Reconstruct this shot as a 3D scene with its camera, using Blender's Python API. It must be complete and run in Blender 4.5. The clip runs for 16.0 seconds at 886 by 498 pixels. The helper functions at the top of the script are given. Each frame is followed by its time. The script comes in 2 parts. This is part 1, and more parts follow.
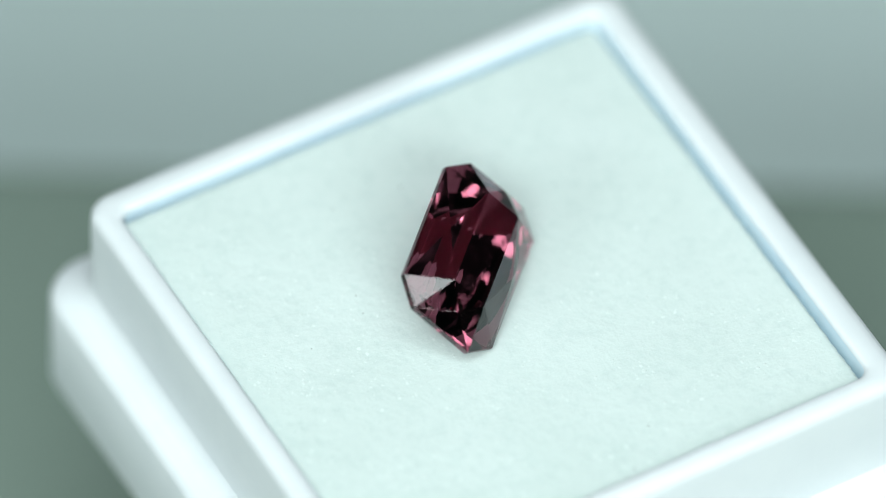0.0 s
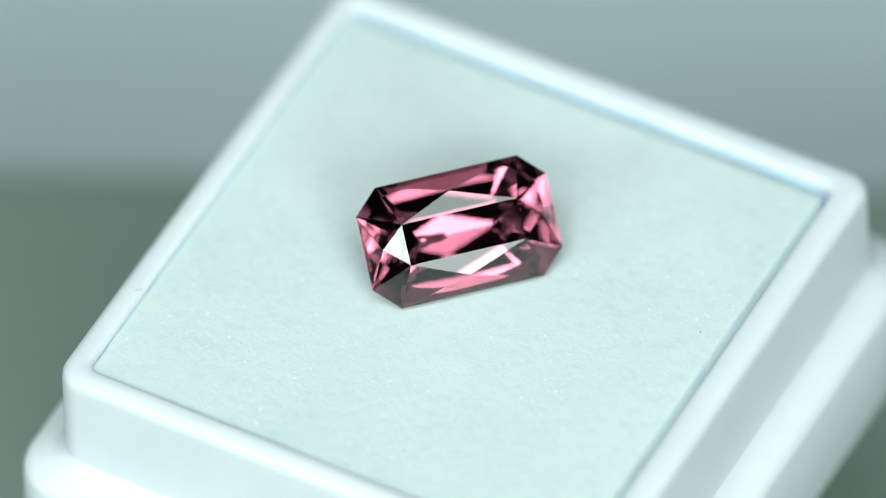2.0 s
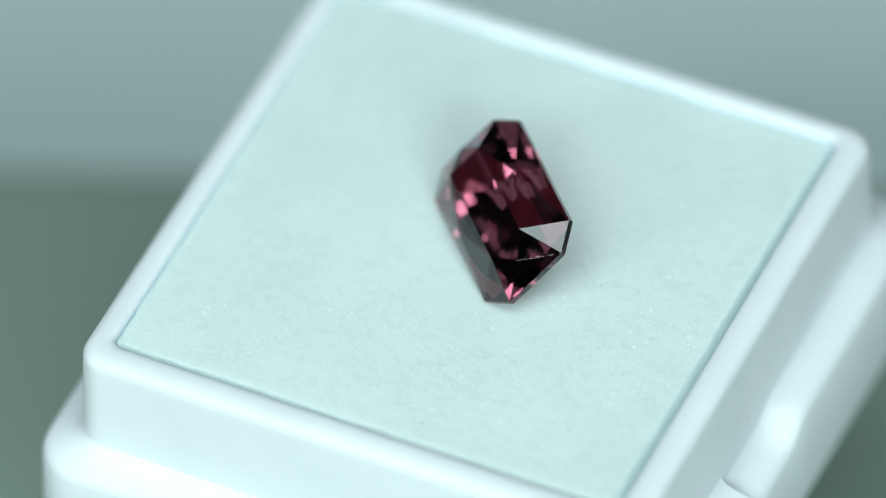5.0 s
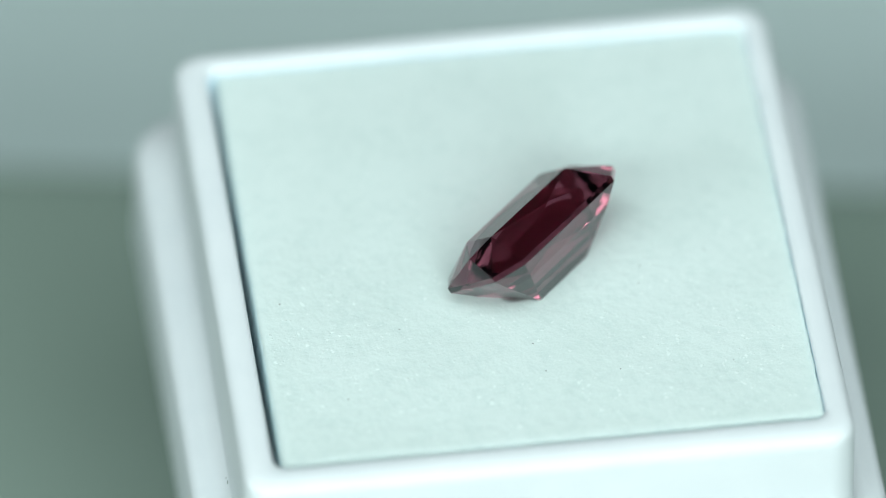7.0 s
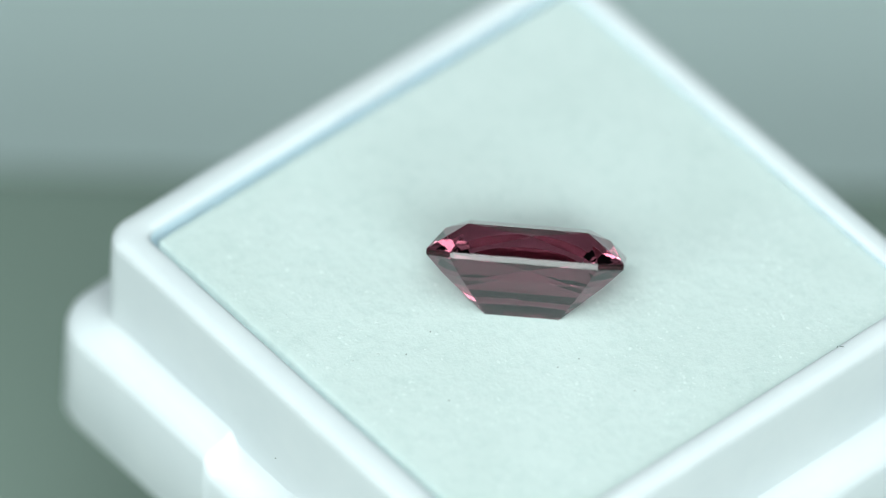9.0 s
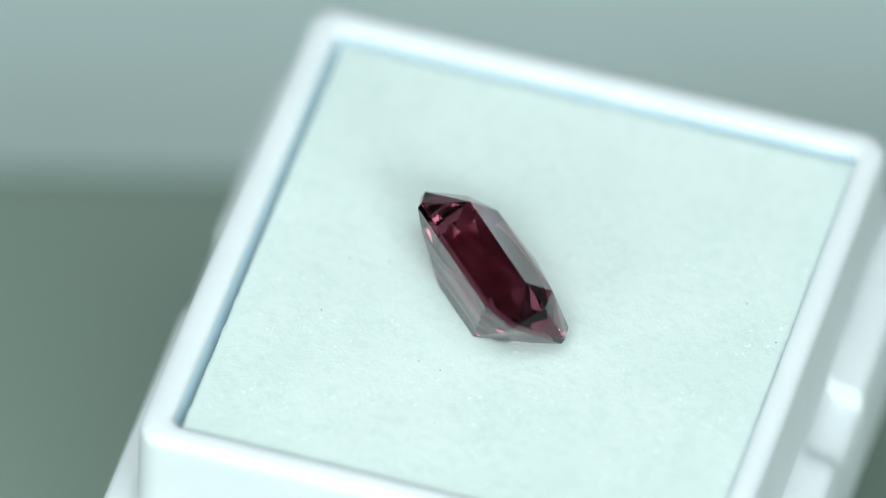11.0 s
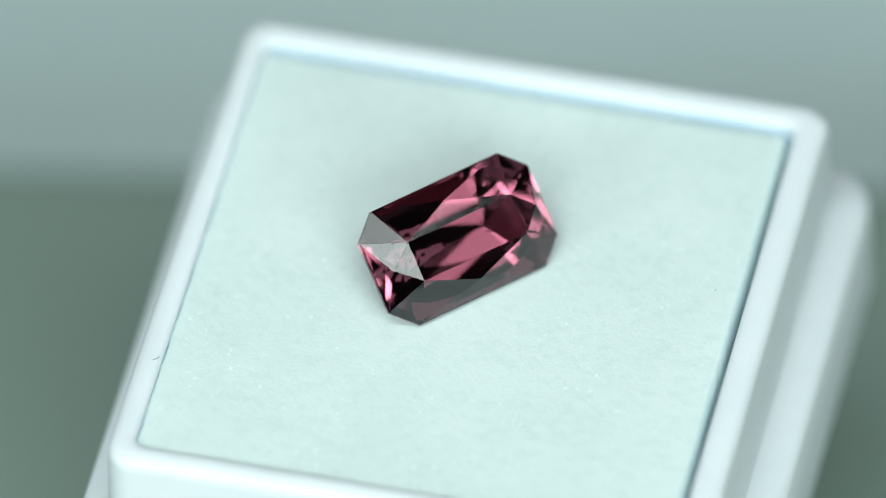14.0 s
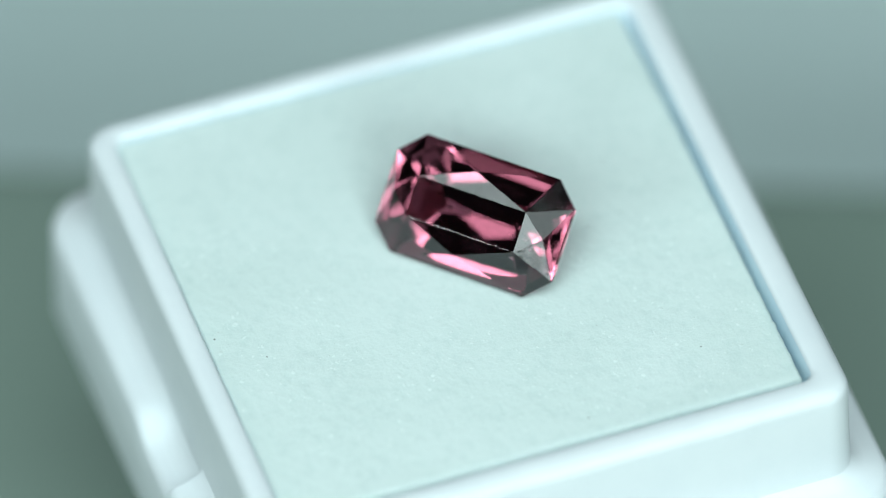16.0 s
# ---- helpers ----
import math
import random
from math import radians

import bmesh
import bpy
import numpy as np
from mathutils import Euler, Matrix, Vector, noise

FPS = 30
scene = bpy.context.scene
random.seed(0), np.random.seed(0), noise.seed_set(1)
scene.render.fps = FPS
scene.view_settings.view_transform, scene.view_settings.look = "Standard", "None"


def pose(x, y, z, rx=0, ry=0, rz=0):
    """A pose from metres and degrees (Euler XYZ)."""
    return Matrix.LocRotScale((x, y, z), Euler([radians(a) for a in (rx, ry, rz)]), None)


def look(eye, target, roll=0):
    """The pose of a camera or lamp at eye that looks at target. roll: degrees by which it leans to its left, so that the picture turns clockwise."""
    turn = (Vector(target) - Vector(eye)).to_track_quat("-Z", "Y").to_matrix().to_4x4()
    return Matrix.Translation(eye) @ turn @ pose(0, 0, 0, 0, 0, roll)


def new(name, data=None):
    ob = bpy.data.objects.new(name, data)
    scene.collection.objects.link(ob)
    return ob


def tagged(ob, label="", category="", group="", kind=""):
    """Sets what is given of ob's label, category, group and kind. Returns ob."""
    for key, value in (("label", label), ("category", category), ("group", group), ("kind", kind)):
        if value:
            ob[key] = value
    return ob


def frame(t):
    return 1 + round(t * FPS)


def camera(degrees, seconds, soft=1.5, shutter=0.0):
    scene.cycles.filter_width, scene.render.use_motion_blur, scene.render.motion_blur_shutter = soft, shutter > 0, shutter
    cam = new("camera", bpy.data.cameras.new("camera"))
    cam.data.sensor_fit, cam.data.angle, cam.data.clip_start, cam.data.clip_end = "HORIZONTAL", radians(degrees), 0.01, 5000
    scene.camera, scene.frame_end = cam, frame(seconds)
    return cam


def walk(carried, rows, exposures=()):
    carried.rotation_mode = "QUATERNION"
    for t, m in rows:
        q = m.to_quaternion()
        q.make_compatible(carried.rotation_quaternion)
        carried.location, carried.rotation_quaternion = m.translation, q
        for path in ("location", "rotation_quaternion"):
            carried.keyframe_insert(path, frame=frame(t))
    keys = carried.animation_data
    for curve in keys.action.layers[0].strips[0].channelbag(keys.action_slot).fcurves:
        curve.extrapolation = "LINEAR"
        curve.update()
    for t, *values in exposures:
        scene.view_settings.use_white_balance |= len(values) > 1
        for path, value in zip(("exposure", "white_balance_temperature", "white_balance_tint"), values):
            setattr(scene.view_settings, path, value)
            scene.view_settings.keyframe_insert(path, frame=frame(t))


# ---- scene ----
MM = 0.001
# ---- camera, standing still on its tripod ----
cam = camera(4.218, 16.0, soft=0.75)
EYE = Vector((0.0, -366.027, 404.712)) * MM
AIM = EYE + Vector((-0.0043906, 0.6717996, -0.7407199)) * 0.5440
# the camera's own exposure and white balance drift a little with what turns into view
DRIFT = [(0.0, 0.10, 6560, 10.5), (0.5, 0.04, 6450, 8), (2.5, 0.01, 6480, 8), (3.4, -0.05, 6230, 4.5), (4.1, -0.08, 6160, 3.5), (6.3, 0.03, 6430, 7), (9.0, 0.03, 6510, 8.5), (11.4, 0.11, 6500, 9.5), (12.3, 0.10, 6560, 10.5), (13.5, 0.03, 6480, 8), (15.0, 0.01, 6480, 8), (16.0, -0.05, 6230, 4.5)]
walk(cam, [(0.0, look(EYE, AIM, -0.21)), (16.0, look(EYE, AIM, -0.21))], DRIFT)
cam.data.dof.use_dof = True
cam.data.dof.focus_distance = 0.5427
cam.data.dof.aperture_fstop = 15.0

# ---- light: a dim room and the soft lamps of a product shoot ----
world = bpy.data.worlds.new("room_light")
scene.world = world
world.use_nodes = True
bg = world.node_tree.nodes["Background"]
bg.inputs["Color"].default_value = (0.72, 0.95, 1.0, 1)
bg.inputs["Strength"].default_value = 0.008


def softbox(name, eye, target, sx, sy, watts, color):
    d = bpy.data.lights.new(name, "AREA")
    d.shape, d.size, d.size_y, d.energy, d.color = "RECTANGLE", sx, sy, watts, color
    ob = new(name, d)
    ob.matrix_world = look(Vector(eye), Vector(target))
    return ob


def around(az, el, dist):
    """A place seen from the box at a compass angle (0 away from the camera) and a height in degrees."""
    a, e = radians(az), radians(el)
    return (dist * math.cos(e) * math.sin(a), dist * math.cos(e) * math.cos(a), dist * math.sin(e))


TINT = (0.88, 1.0, 0.985)
softbox("strip_light", around(158, 23.5, 0.45), (0, 0, 0), 0.167, 0.265, 0.84, TINT)
softbox("bar_light", around(180, 37, 0.45), (0, 0, 0), 0.43, 0.100, 0.68, TINT)
softbox("softbox_overhead", around(180, 73.5, 0.80), (0, 0, 0), 0.70, 0.34, 3.20, (0.87, 1.0, 1.0))
softbox("led_panel", around(-150, 43, 0.45), (0, 0, 0), 0.12, 0.11, 0.26, TINT)
softbox("led_panel", around(126, 55, 0.45), (0, 0, 0), 0.11, 0.11, 0.07, TINT)
softbox("led_panel", around(-112, 61, 0.45), (0, 0, 0), 0.12, 0.11, 0.12, TINT)
softbox("led_spot", around(-130, 25, 0.45), (0, 0, 0), 0.10, 0.08, 0.34, TINT)


# ---- materials ----
def nodes_of(name):
    mat = bpy.data.materials.new(name)
    mat.use_nodes = True
    nt = mat.node_tree
    return mat, nt, nt.nodes["Principled BSDF"]


def noise_node(nt, scale, detail=4.0, rough=0.55):
    tc = nt.nodes.new("ShaderNodeTexCoord")
    n = nt.nodes.new("ShaderNodeTexNoise")
    n.inputs["Scale"].default_value, n.inputs["Detail"].default_value, n.inputs["Roughness"].default_value = scale, detail, rough
    nt.links.new(tc.outputs["Object"], n.inputs["Vector"])
    return n


def ramp(nt, source, a, b, lo=0.35, hi=0.65):
    r = nt.nodes.new("ShaderNodeValToRGB")
    r.color_ramp.elements[0].position, r.color_ramp.elements[1].position = lo, hi
    r.color_ramp.elements[0].color, r.color_ramp.elements[1].color = (*a, 1), (*b, 1)
    nt.links.new(source, r.inputs["Fac"])
    return r


def bump(nt, bsdf, height, strength, distance):
    b = nt.nodes.new("ShaderNodeBump")
    b.inputs["Strength"].default_value, b.inputs["Distance"].default_value = strength, distance
    nt.links.new(height, b.inputs["Height"])
    nt.links.new(b.outputs["Normal"], bsdf.inputs["Normal"])


def plastic(name, a, b, rough):
    mat, nt, p = nodes_of(name)
    n = noise_node(nt, 260)
    nt.links.new(ramp(nt, n.outputs["Fac"], a, b).outputs["Color"], p.inputs["Base Color"])
    fine = noise_node(nt, 2600, 3)
    r = ramp(nt, fine.outputs["Fac"], (rough - 0.06,) * 3, (rough + 0.08,) * 3)
    nt.links.new(r.outputs["Color"], p.inputs["Roughness"])
    bump(nt, p, fine.outputs["Fac"], 0.10, 0.00006)
    p.inputs["IOR"].default_value = 1.5
    p.inputs["Specular IOR Level"].default_value = 0.28
    return mat


WHITE = plastic("white_plastic", (0.80, 0.845, 0.885), (0.835, 0.875, 0.91), 0.58)
# same white plastic inside the box, the blue of its shade mixed into the colour
INNER_SHADE = plastic("white_plastic_blue_shade", (0.71, 0.84, 0.955), (0.76, 0.88, 0.97), 0.5)
PEDESTAL = plastic("dark_grey_plastic", (0.09, 0.11, 0.10), (0.12, 0.14, 0.13), 0.5)

FOAM, nt, p = nodes_of("white_foam")
n1, n2, n3 = noise_node(nt, 120, 3), noise_node(nt, 1500, 6, 0.65), noise_node(nt, 6500, 3)
base = ramp(nt, n1.outputs["Fac"], (0.71, 0.815, 0.80), (0.755, 0.855, 0.845))
pore = ramp(nt, n2.outputs["Fac"], (0.94, 0.955, 0.955), (1, 1, 1), 0.34, 0.52)
mx = nt.nodes.new("ShaderNodeMix")
mx.data_type, mx.blend_type = "RGBA", "MULTIPLY"
mx.inputs["Factor"].default_value = 1.0
nt.links.new(base.outputs["Color"], mx.inputs[6])
nt.links.new(pore.outputs["Color"], mx.inputs[7])
nt.links.new(mx.outputs[2], p.inputs["Base Color"])
p.inputs["Roughness"].default_value = 0.75
p.inputs["Specular IOR Level"].default_value = 0.25
add = nt.nodes.new("ShaderNodeMath")
add.operation = "MULTIPLY_ADD"
add.inputs[1].default_value = 0.35
nt.links.new(n3.outputs["Fac"], add.inputs[0])
nt.links.new(n2.outputs["Fac"], add.inputs[2])
bump(nt, p, add.outputs[0], 0.46, 0.00010)

GEM, nt, p = nodes_of("plum_pink_gemstone")
p.inputs["Base Color"].default_value = (0.315, 0.082, 0.125, 1)
p.inputs["Transmission Weight"].default_value = 1.0
p.inputs["Roughness"].default_value = 0.0
p.inputs["IOR"].default_value = 1.809


def sheet(name, a, b, rough):
    mat, nt, p = nodes_of(name)
    n = noise_node(nt, 18, 3)
    nt.links.new(ramp(nt, n.outputs["Fac"], a, b, 0.3, 0.7).outputs["Color"], p.inputs["Base Color"])
    p.inputs["Roughness"].default_value = rough
    bump(nt, p, noise_node(nt, 900).outputs["Fac"], 0.2, 0.0002)
    return mat


TABLE = sheet("grey_green_matte_board", (0.20, 0.268, 0.228), (0.22, 0.288, 0.25), 0.7)
FLOOR = sheet("blue_grey_paper", (0.61, 0.735, 0.73), (0.67, 0.795, 0.795), 0.8)
DUST_DARK = plastic("dark_lint", (0.16, 0.19, 0.18), (0.22, 0.25, 0.24), 0.7)
DUST_LIGHT = plastic("white_foam_crumbs", (0.765, 0.865, 0.85), (0.80, 0.89, 0.88), 0.9)


# ---- mesh helpers ----
def mesh_of(name, bm, mat, smooth=False):
    me = bpy.data.meshes.new(name)
    bmesh.ops.recalc_face_normals(bm, faces=bm.faces)
    bm.to_mesh(me)
    bm.free()
    me.materials.append(mat)
    for f in me.polygons:
        f.use_smooth = smooth
    return me


def part(name, bm, mat, parent, label="", smooth=False):
    ob = new(name, mesh_of(name, bm, mat, smooth))
    ob.parent = parent
    if label:
        ob["label"] = label
    return ob


def rounded_square(h, r, z, hy=None, n=8):
    """Loop of points of a square of half width h with corners of radius r."""
    hy = h if hy is None else hy
    pts = []
    for k, (sx, sy) in enumerate(((1, 1), (-1, 1), (-1, -1), (1, -1))):
        for i in range(n + 1):
            a = math.pi / 2 * (k + i / n)
            pts.append(((sx * (h - r) + r * math.cos(a)) * MM, (sy * (hy - r) + r * math.sin(a)) * MM, z * MM))
    return pts


def sweep(bm, profile, cap_start=False, cap_end=False, closed=False, lean=0.0):
    """Joins rounded-square loops (half width, corner radius, height) into a skin. lean: how far the outer loops lie towards +x +y."""
    far = lambda h: lean * max(0.0, min(1.0, (h - 12.7) / 0.9))
    loops = [[bm.verts.new((c[0] + far(q[0]) * MM, c[1] + far(q[0]) * MM, c[2])) for c in rounded_square(q[0] + far(q[0]), *q[1:])] for q in profile]
    pairs = list(zip(loops, loops[1:])) + ([(loops[-1], loops[0])] if closed else [])
    for a, b in pairs:
        for i in range(len(a)):
            j = (i + 1) % len(a)
            bm.faces.new((a[i], a[j], b[j], b[i]))
    if cap_start:
        bm.faces.new(loops[0])
    if cap_end:
        bm.faces.new(loops[-1])


def block(bm, x0, x1, y0, y1, z0, z1, bevel=0.0):
    m = Matrix.Translation(((x0 + x1) / 2 * MM, (y0 + y1) / 2 * MM, (z0 + z1) / 2 * MM)) @ Matrix.Diagonal((abs(x1 - x0) * MM, abs(y1 - y0) * MM, abs(z1 - z0) * MM, 1))
    vs = bmesh.ops.create_cube(bm, size=1.0, matrix=m)["verts"]
    if bevel:
        es = list({e for v in vs for e in v.link_edges})
        bmesh.ops.bevel(bm, geom=es, offset=bevel * MM, segments=2, affect="EDGES", profile=0.6)


# ---- the setting ----
TABLE_Z = -27.0
bm = bmesh.new()
block(bm, -400, 400, -500, 30.4, TABLE_Z - 12, TABLE_Z, 1.0)
table = tagged(new("table", mesh_of("table", bm, TABLE)), "matte grey-green board under the turning box", "table top", kind="structure")
table.matrix_world = pose(0, 0, 0, 0, 0, -1.8)
bm = bmesh.new()
block(bm, -1200, 1200, -1200, 1600, -60, -55)
tagged(new("ground", mesh_of("ground", bm, FLOOR)), "pale blue-grey paper sheet behind the board", "backdrop", kind="structure")

# ---- the box, in the frame of the turntable ----
BOX_AT = Matrix.Translation((-0.1829 * MM, -1.6432 * MM, 0)) @ Matrix.Rotation(6.79345, 4, "Z") @ Matrix.Rotation(0.01919, 4, "X") @ Matrix.Rotation(-0.01634, 4, "Y")


def make_box():
    box = tagged(new("gem_box"), "open white plastic gem box with stepped skirt", "gem box")
    bm = bmesh.new()
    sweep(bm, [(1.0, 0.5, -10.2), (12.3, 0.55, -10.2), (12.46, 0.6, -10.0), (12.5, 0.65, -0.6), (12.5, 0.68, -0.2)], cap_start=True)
    part("inner_wall", bm, INNER_SHADE, box, "white inner wall with its bluish shade put into the colour", True)
    bm = bmesh.new()
    sweep(bm, [(12.5, 0.68, -0.2), (12.52, 0.7, -0.06), (12.59, 0.74, 0.05), (12.72, 0.8, 0.11), (12.95, 0.9, 0.13), (13.2, 1.05, 0.12), (13.42, 1.15, 0.05), (13.58, 1.22, -0.1), (13.67, 1.28, -0.3), (13.70, 1.3, -0.6), (13.80, 1.4, -5.0), (13.80, 1.4, -8.0)], lean=0.12)
    part("collar", bm, WHITE, box, "", True)
    bm = bmesh.new()
    prof = [(13.7, 1.3, -4.6), (13.92, 1.5, -5.15), (14.2, 1.7, -5.5), (14.6, 1.95, -5.68), (15.2, 2.2, -5.80), (15.5, 2.3, -6.0), (15.6, 2.35, -6.38), (15.68, 2.35, -11.4), (15.55, 2.3, -11.7), (15.3, 2.2, -11.9), (12.6, 1.0, -11.9)]
    loops = []
    for h, r, z in prof:
        loop = []
        for k, c in enumerate(rounded_square(h, r, z)):
            loop.append(c)
            if k in (8, 26):
                s = 1 if k == 8 else -1
                top = 4.3 if s > 0 else 3.5
                for x in (9, top + 0.3, top + 0.1, top, top - 0.08, top - 0.16, top - 0.24, top - 0.32, top - 0.4, top - 0.55, top - 0.8, 2.2, 1.0, 0.2, -0.2, -0.6, -1.0, -1.4, -2.0, -6)[::s]:
                    low = max(0.0, min(1.0, (x + 1.6) / 2.0, (top - x) / (0.55 if s > 0 else 0.32)))
                    low = low * low * (3 - 2 * low)
                    dz = 0.95 * low if z > -9 else 0.0
                    dh = 0.0 if h > 15 else 0.12 * low
                    loop.append((x * MM, s * (h + dh) * MM, (z - dz) * MM))
        loop = [(x + 0.11 * MM, y + 0.11 * MM, z) for x, y, z in loop]
        loops.append([bm.verts.new(c) for c in loop])
    for a, b in zip(loops, loops[1:]):
        for i in range(len(a)):
            j = (i + 1) % len(a)
            bm.faces.new((a[i], a[j], b[j], b[i]))
    bm.faces.new(loops[-1])
    part("skirt", bm, WHITE, box, "", True)
    bm = bmesh.new()
    for x, y, z, long, thin, lean in ((1.25, 14.03, -4.38, 0.05, 0.03, 20), (-12.75, -7.48, 0.125, 0.16, 0.02, 35), (-12.62, -7.32, 0.11, 0.09, 0.018, 110), (14.1, 8.28, -5.22, 0.16, 0.02, 80), (14.12, 8.0, -5.25, 0.07, 0.02, 15)):
        bmesh.ops.create_icosphere(bm, subdivisions=1, radius=1.0, matrix=pose(x * MM, y * MM, z * MM, 0, 0, lean) @ Matrix.Diagonal((long * MM, thin * MM, thin * MM, 1)))
    tagged(part("lint", bm, DUST_DARK, box, "tiny grey lint specks on the plastic"), kind="stuff")
    return box


LINT = [(-0.06, 6.1, 0.06), (-3.76, 8.14, 0.06), (-8.87, 8.25, 0.045), (5.8, 4.48, 0.05), (10.96, 2.24, 0.05), (-8.6, 1.29, 0.07), (-5.35, 3.04, 0.06), (-5.56, 1.98, 0.05), (2.42, -10.11, 0.05), (0.59, -12.0, 0.06), (-0.42, 7.82, 0.05), (8.64, 8.44, 0.05)]


def make_foam():
    """A slab of fine foam with an uneven top, ragged cut edges and a dent under the stone."""
    bm = bmesh.new()
    press = BOX_AT.inverted() @ Vector((-1.75 * MM, -0.95 * MM, 0)) / MM
    along = (BOX_AT.inverted().to_3x3() @ Vector((0.28, 0.96, 0))).normalized()
    n, x0, x1, y0, y1, top = 150, -12.47, 12.05, -12.47, 12.05, -0.27
    g = []
    for i in range(n + 1):
        row = []
        for j in range(n + 1):
            x, y = x0 + (x1 - x0) * i / n, y0 + (y1 - y0) * j / n
            edge = min(i, j, n - i, n - j)
            z = top - 0.002 * (x + y) + 0.03 * noise.noise(Vector((x * 0.35, y * 0.35, 3))) + 0.012 * noise.noise(Vector((x * 2.1, y * 2.1, 9)))
            u = (x - press.x) * along.x + (y - press.y) * along.y
            v = (y - press.y) * along.x - (x - press.x) * along.y
            q = math.hypot(u / 2.55, v / 1.05)
            f = max(0.0, min(1.0, (1.1 - q) / 0.35))
            z -= 0.36 * f * f * (3 - 2 * f)
            if edge == 0:
                x += 0.07 * noise.noise(Vector((x * 3, y * 3, 1)))
                y += 0.07 * noise.noise(Vector((x * 3, y * 3, 5)))
                z -= 0.06
            elif edge == 1:
                z -= 0.025
            row.append(bm.verts.new((x * MM, y * MM, z * MM)))
        g.append(row)
    for i in range(n):
        for j in range(n):
            bm.faces.new((g[i][j], g[i + 1][j], g[i + 1][j + 1], g[i][j + 1]))
    rim = [g[i][0] for i in range(n + 1)] + [g[n][j] for j in range(1, n + 1)] + [g[i][n] for i in range(n - 1, -1, -1)] + [g[0][j] for j in range(n - 1, 0, -1)]
    low = [bm.verts.new((v.co.x * 0.98, v.co.y * 0.98, -10.18 * MM)) for v in rim]
    for i in range(len(rim)):
        j = (i + 1) % len(rim)
        bm.faces.new((rim[i], low[i], low[j], rim[j]))
    bm.faces.new(low)
    pad = tagged(new("foam_pad", mesh_of("foam_pad", bm, FOAM, True)), "pale white fine-pored foam pad inside the box", "foam pad")

    def chips(name, mat, spots, label):
        ball = bmesh.new()
        bmesh.ops.create_icosphere(ball, subdivisions=1, radius=1.0)
        corners, tris = [v.co.copy() for v in ball.verts], [[v.index for v in f.verts] for f in ball.faces]
        ball.free()
        verts, faces = [], []
        for x, y, r in spots:
            m = pose(x * MM, y * MM, (top - 0.002 * (x + y) + 0.02 * r) * MM, rng.uniform(-12, 12), rng.uniform(-12, 12), rng.uniform(0, 360)) @ Matrix.Diagonal((r * MM, r * rng.uniform(0.5, 1) * MM, r * rng.uniform(0.09, 0.15) * MM, 1))
            faces += [[len(verts) + k for k in f] for f in tris]
            verts += [m @ c for c in corners]
        me = bpy.data.meshes.new(name)
        me.from_pydata(verts, [], faces)
        me.materials.append(mat)
        ob = tagged(new(name, me), label, kind="stuff")
        ob.parent = pad

    rng = random.Random(7)
    far = [(rng.uniform(-12.2, 11.8), rng.uniform(-12.2, 11.8)) for _ in range(4200)]
    far = [q for q in far if math.hypot((q[0] - press.x) / 3.4, (q[1] - press.y) / 3.4) > 1 and noise.noise(Vector((q[0] * 0.5, q[1] * 0.5, 20))) + 0.8 * noise.noise(Vector((q[0] * 1.7, q[1] * 1.7, 40))) > 0.02]
    chips("dust", DUST_LIGHT, [(x, y, 0.04 + 0.09 * rng.random() ** 3) for x, y in far], "tiny soft white crumbs")
    chips("lint", DUST_DARK, [(x, y, 0.95 * r) for x, y, r in LINT], "tiny dark lint specks")
    return pad


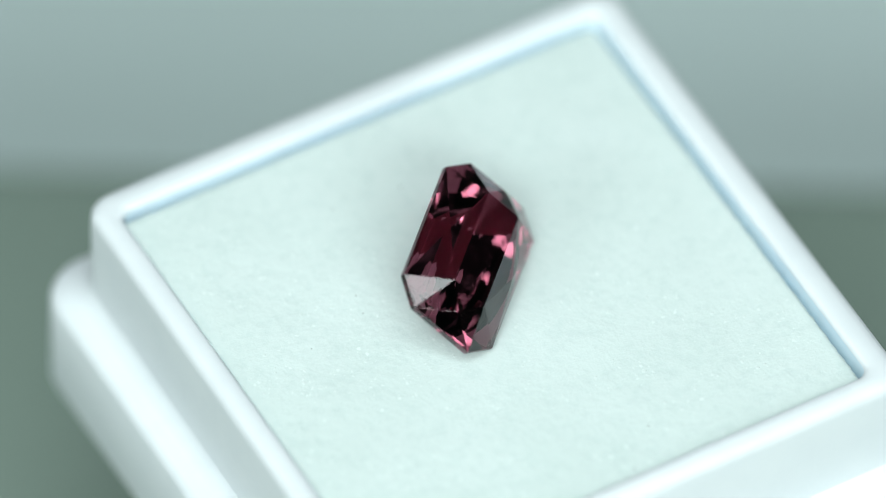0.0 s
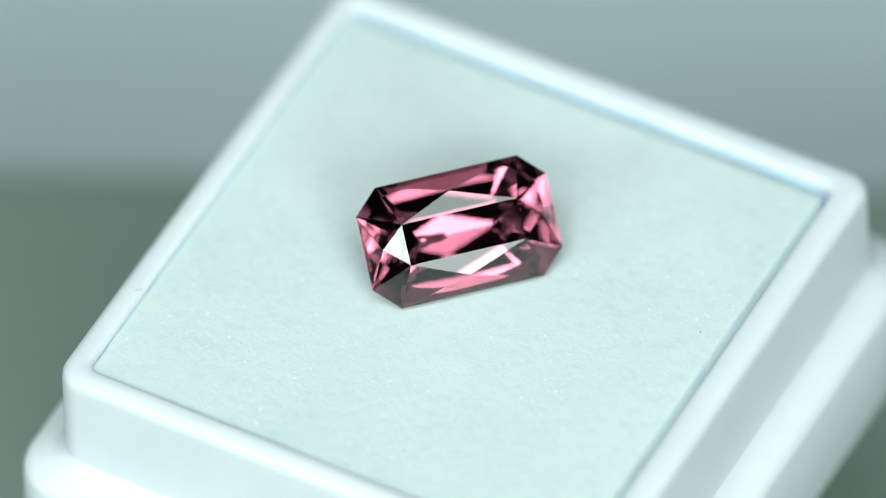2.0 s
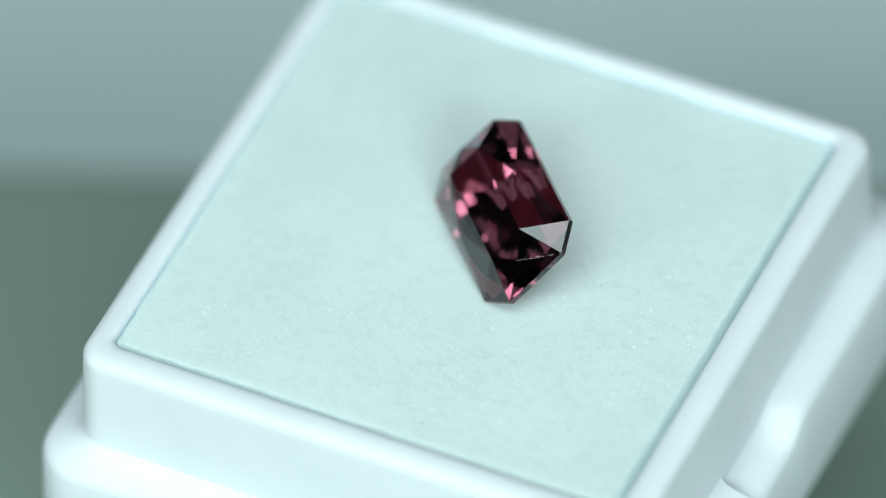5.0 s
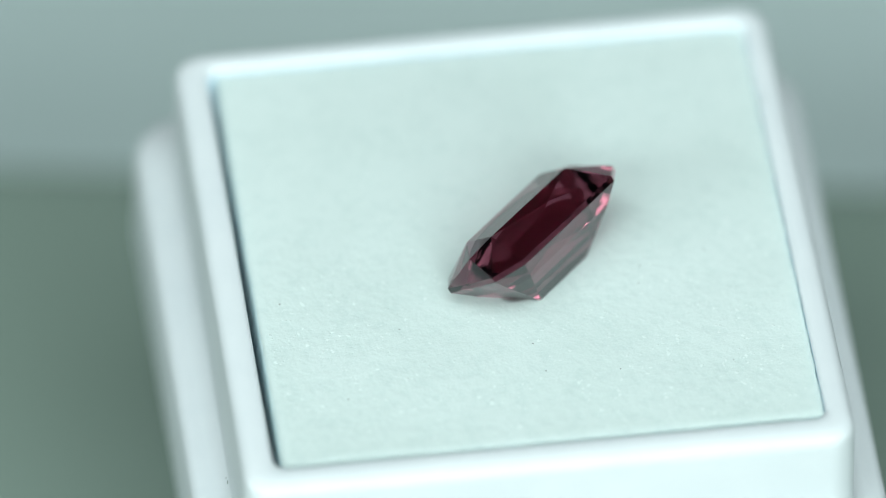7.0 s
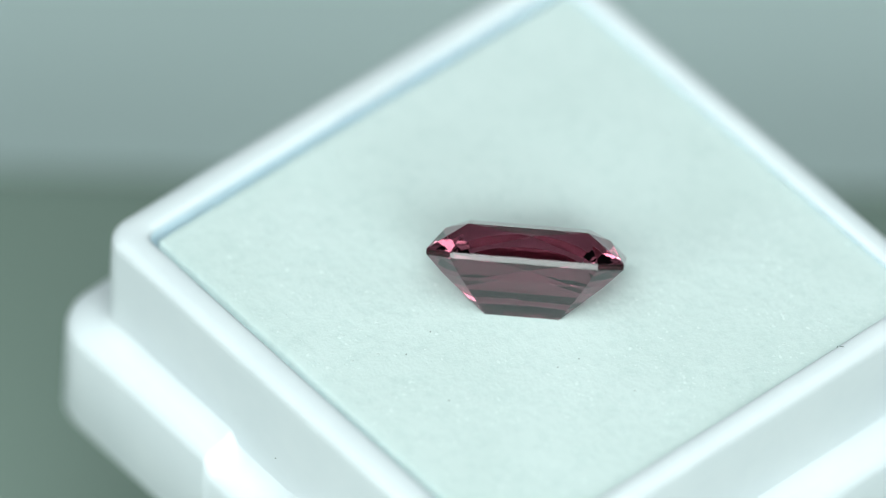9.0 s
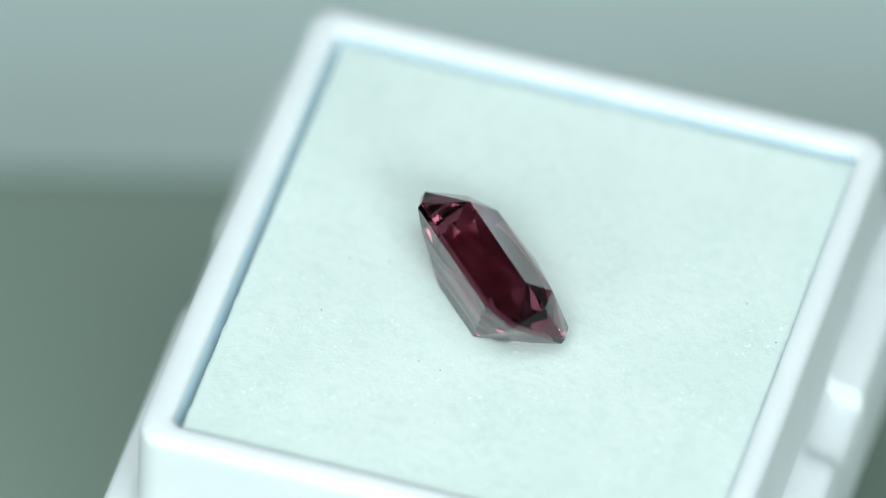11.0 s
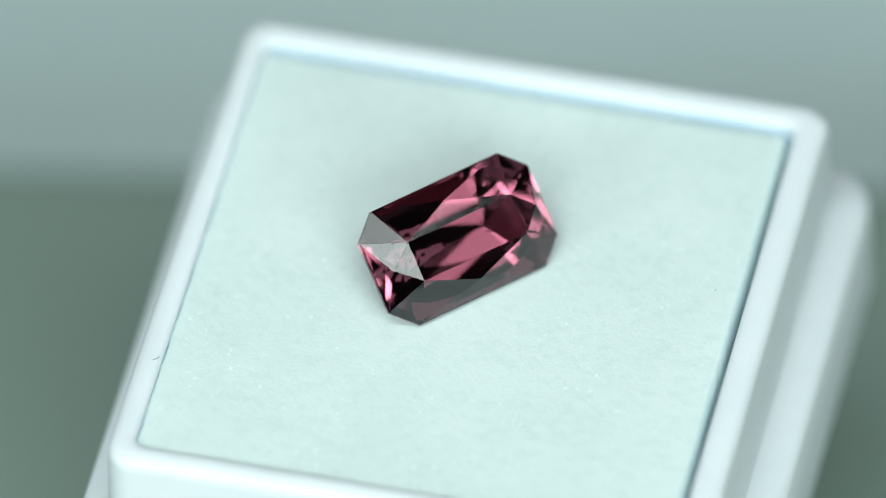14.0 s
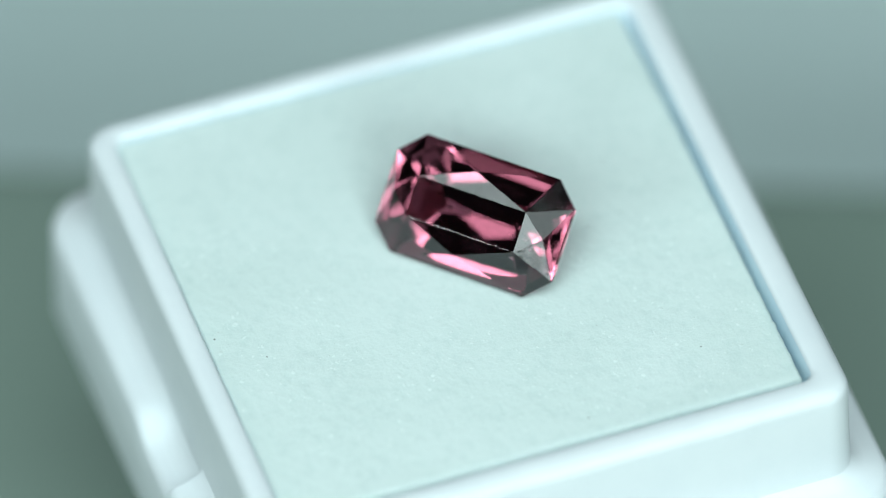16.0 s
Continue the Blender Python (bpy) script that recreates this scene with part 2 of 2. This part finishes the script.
def make_gem():
    """Cut-corner rectangular stone: flat table, triangular crown facets, stepped pavilion down to a short keel."""
    L, W, cx, cy = 8.932 / 2, 5.597 / 2, 1.130, 1.093
    tl, tw, hc = 2.708, 0.950, 1.218
    octa = [(-L + cx, W), (L - cx, W), (L, W - cy), (L, -W + cy), (L - cx, -W), (-L + cx, -W), (-L, -W + cy), (-L, W - cy)]
    pts = [(x, y, 0.0) for x, y in octa] + [(x * 0.998, y * 0.998, -0.261) for x, y in octa]
    pts += [(sx * tl, sy * tw, hc) for sx in (-1, 1) for sy in (-1, 1)]
    pts += [(-0.22, 1.968, 0.935), (-0.10, -1.968, 0.935), (-3.753, 0, 0.86), (3.753, 0, 0.86)]
    gz, kl, kd, ky = 0.261, 1.69, 2.905, -0.05
    for d, sx, sy in ((0.327, 0.3008, 0.278), (0.7051, 0.7052, 0.7072)):
        for x, y in octa:
            kx = max(-kl, min(kl, x))
            pts.append((x + (kx - x) * sx, y + (ky - y) * sy, -gz - (kd - gz) * d))
    pts += [(kl, ky, -kd), (-kl, ky, -kd)]
    bm = bmesh.new()
    vs = [bm.verts.new(Vector(q) * MM) for q in pts]
    bmesh.ops.convex_hull(bm, input=vs)
    bmesh.ops.dissolve_limit(bm, angle_limit=0.004, verts=bm.verts, edges=bm.edges)
    for v in [v for v in bm.verts if not v.link_faces]:
        bm.verts.remove(v)
    bmesh.ops.bevel(bm, geom=[e for e in bm.edges if min(v.co.z for v in e.verts) > -0.05 * MM], offset=0.006 * MM, segments=1, affect="EDGES", clamp_overlap=True)
    stone = tagged(new("gemstone"), "plum-pink cut-corner rectangular faceted gemstone leaning on the foam", "gemstone")
    faces, edging = [], []
    bm.normal_update()
    for f in bm.faces:
        z, area = f.calc_center_median().z / MM, f.calc_area() / MM / MM
        kind = "table_facet" if f.normal.z > 0.999 else "girdle" if abs(f.normal.z) < 0.1 else "crown_facet" if z > 0 else "pavilion_facet"
        (edging if area < 0.06 else faces).append((kind, [v.co.copy() for v in f.verts]))
    groups = [(kind, [c]) for kind, c in faces if kind != "girdle"]
    groups += [("girdle", [c for kind, c in faces if kind == "girdle"]), ("facet_edge", [c for kind, c in edging])]
    for kind, polys in groups:
        me = bpy.data.meshes.new(kind)
        starts = np.cumsum([0] + [len(f) for f in polys]).tolist()
        me.from_pydata([c for f in polys for c in f], [], [list(range(k, k + len(f))) for k, f in zip(starts, polys)])
        me.materials.append(GEM)
        new(kind, me).parent = stone
    bm.free()
    return stone


GEM_AT = Matrix(((0.279773, -0.705206, 0.651469, -1.19935 * MM), (0.959757, 0.188213, -0.208429, -1.18868 * MM), (0.024370, 0.683565, 0.729483, 1.88835 * MM), (0, 0, 0, 1)))

gem_box, foam_pad, gemstone = make_box(), make_foam(), make_gem()

# pedestal of the turntable under the box
bm = bmesh.new()
rings = [(7.0, TABLE_Z), (7.0, -14.2), (6.6, -13.5), (5.5, -12.1)]
loops = [[bm.verts.new((r * MM * math.cos(a * math.pi / 24), r * MM * math.sin(a * math.pi / 24), z * MM)) for a in range(48)] for r, z in rings]
for a, b in zip(loops, loops[1:]):
    for i in range(48):
        bm.faces.new((a[i], a[(i + 1) % 48], b[(i + 1) % 48], b[i]))
bm.faces.new(loops[0]), bm.faces.new(loops[-1])
pedestal = tagged(new("turntable_pedestal", mesh_of("turntable_pedestal", bm, PEDESTAL)), "dark grey turning pedestal under the white box", "turntable")


# ---- the turning ----
def turn(t):
    """Angle of the turntable, clockwise seen from above."""
    return Matrix.Rotation(-0.5016 * t, 4, "Z")


def motions():
    times = [i * 0.5 for i in range(33)]
    for thing, at in ((gem_box, BOX_AT), (foam_pad, BOX_AT), (gemstone, GEM_AT), (pedestal, Matrix.Identity(4))):
        walk(thing, [(t, turn(t) @ at) for t in times])


motions()
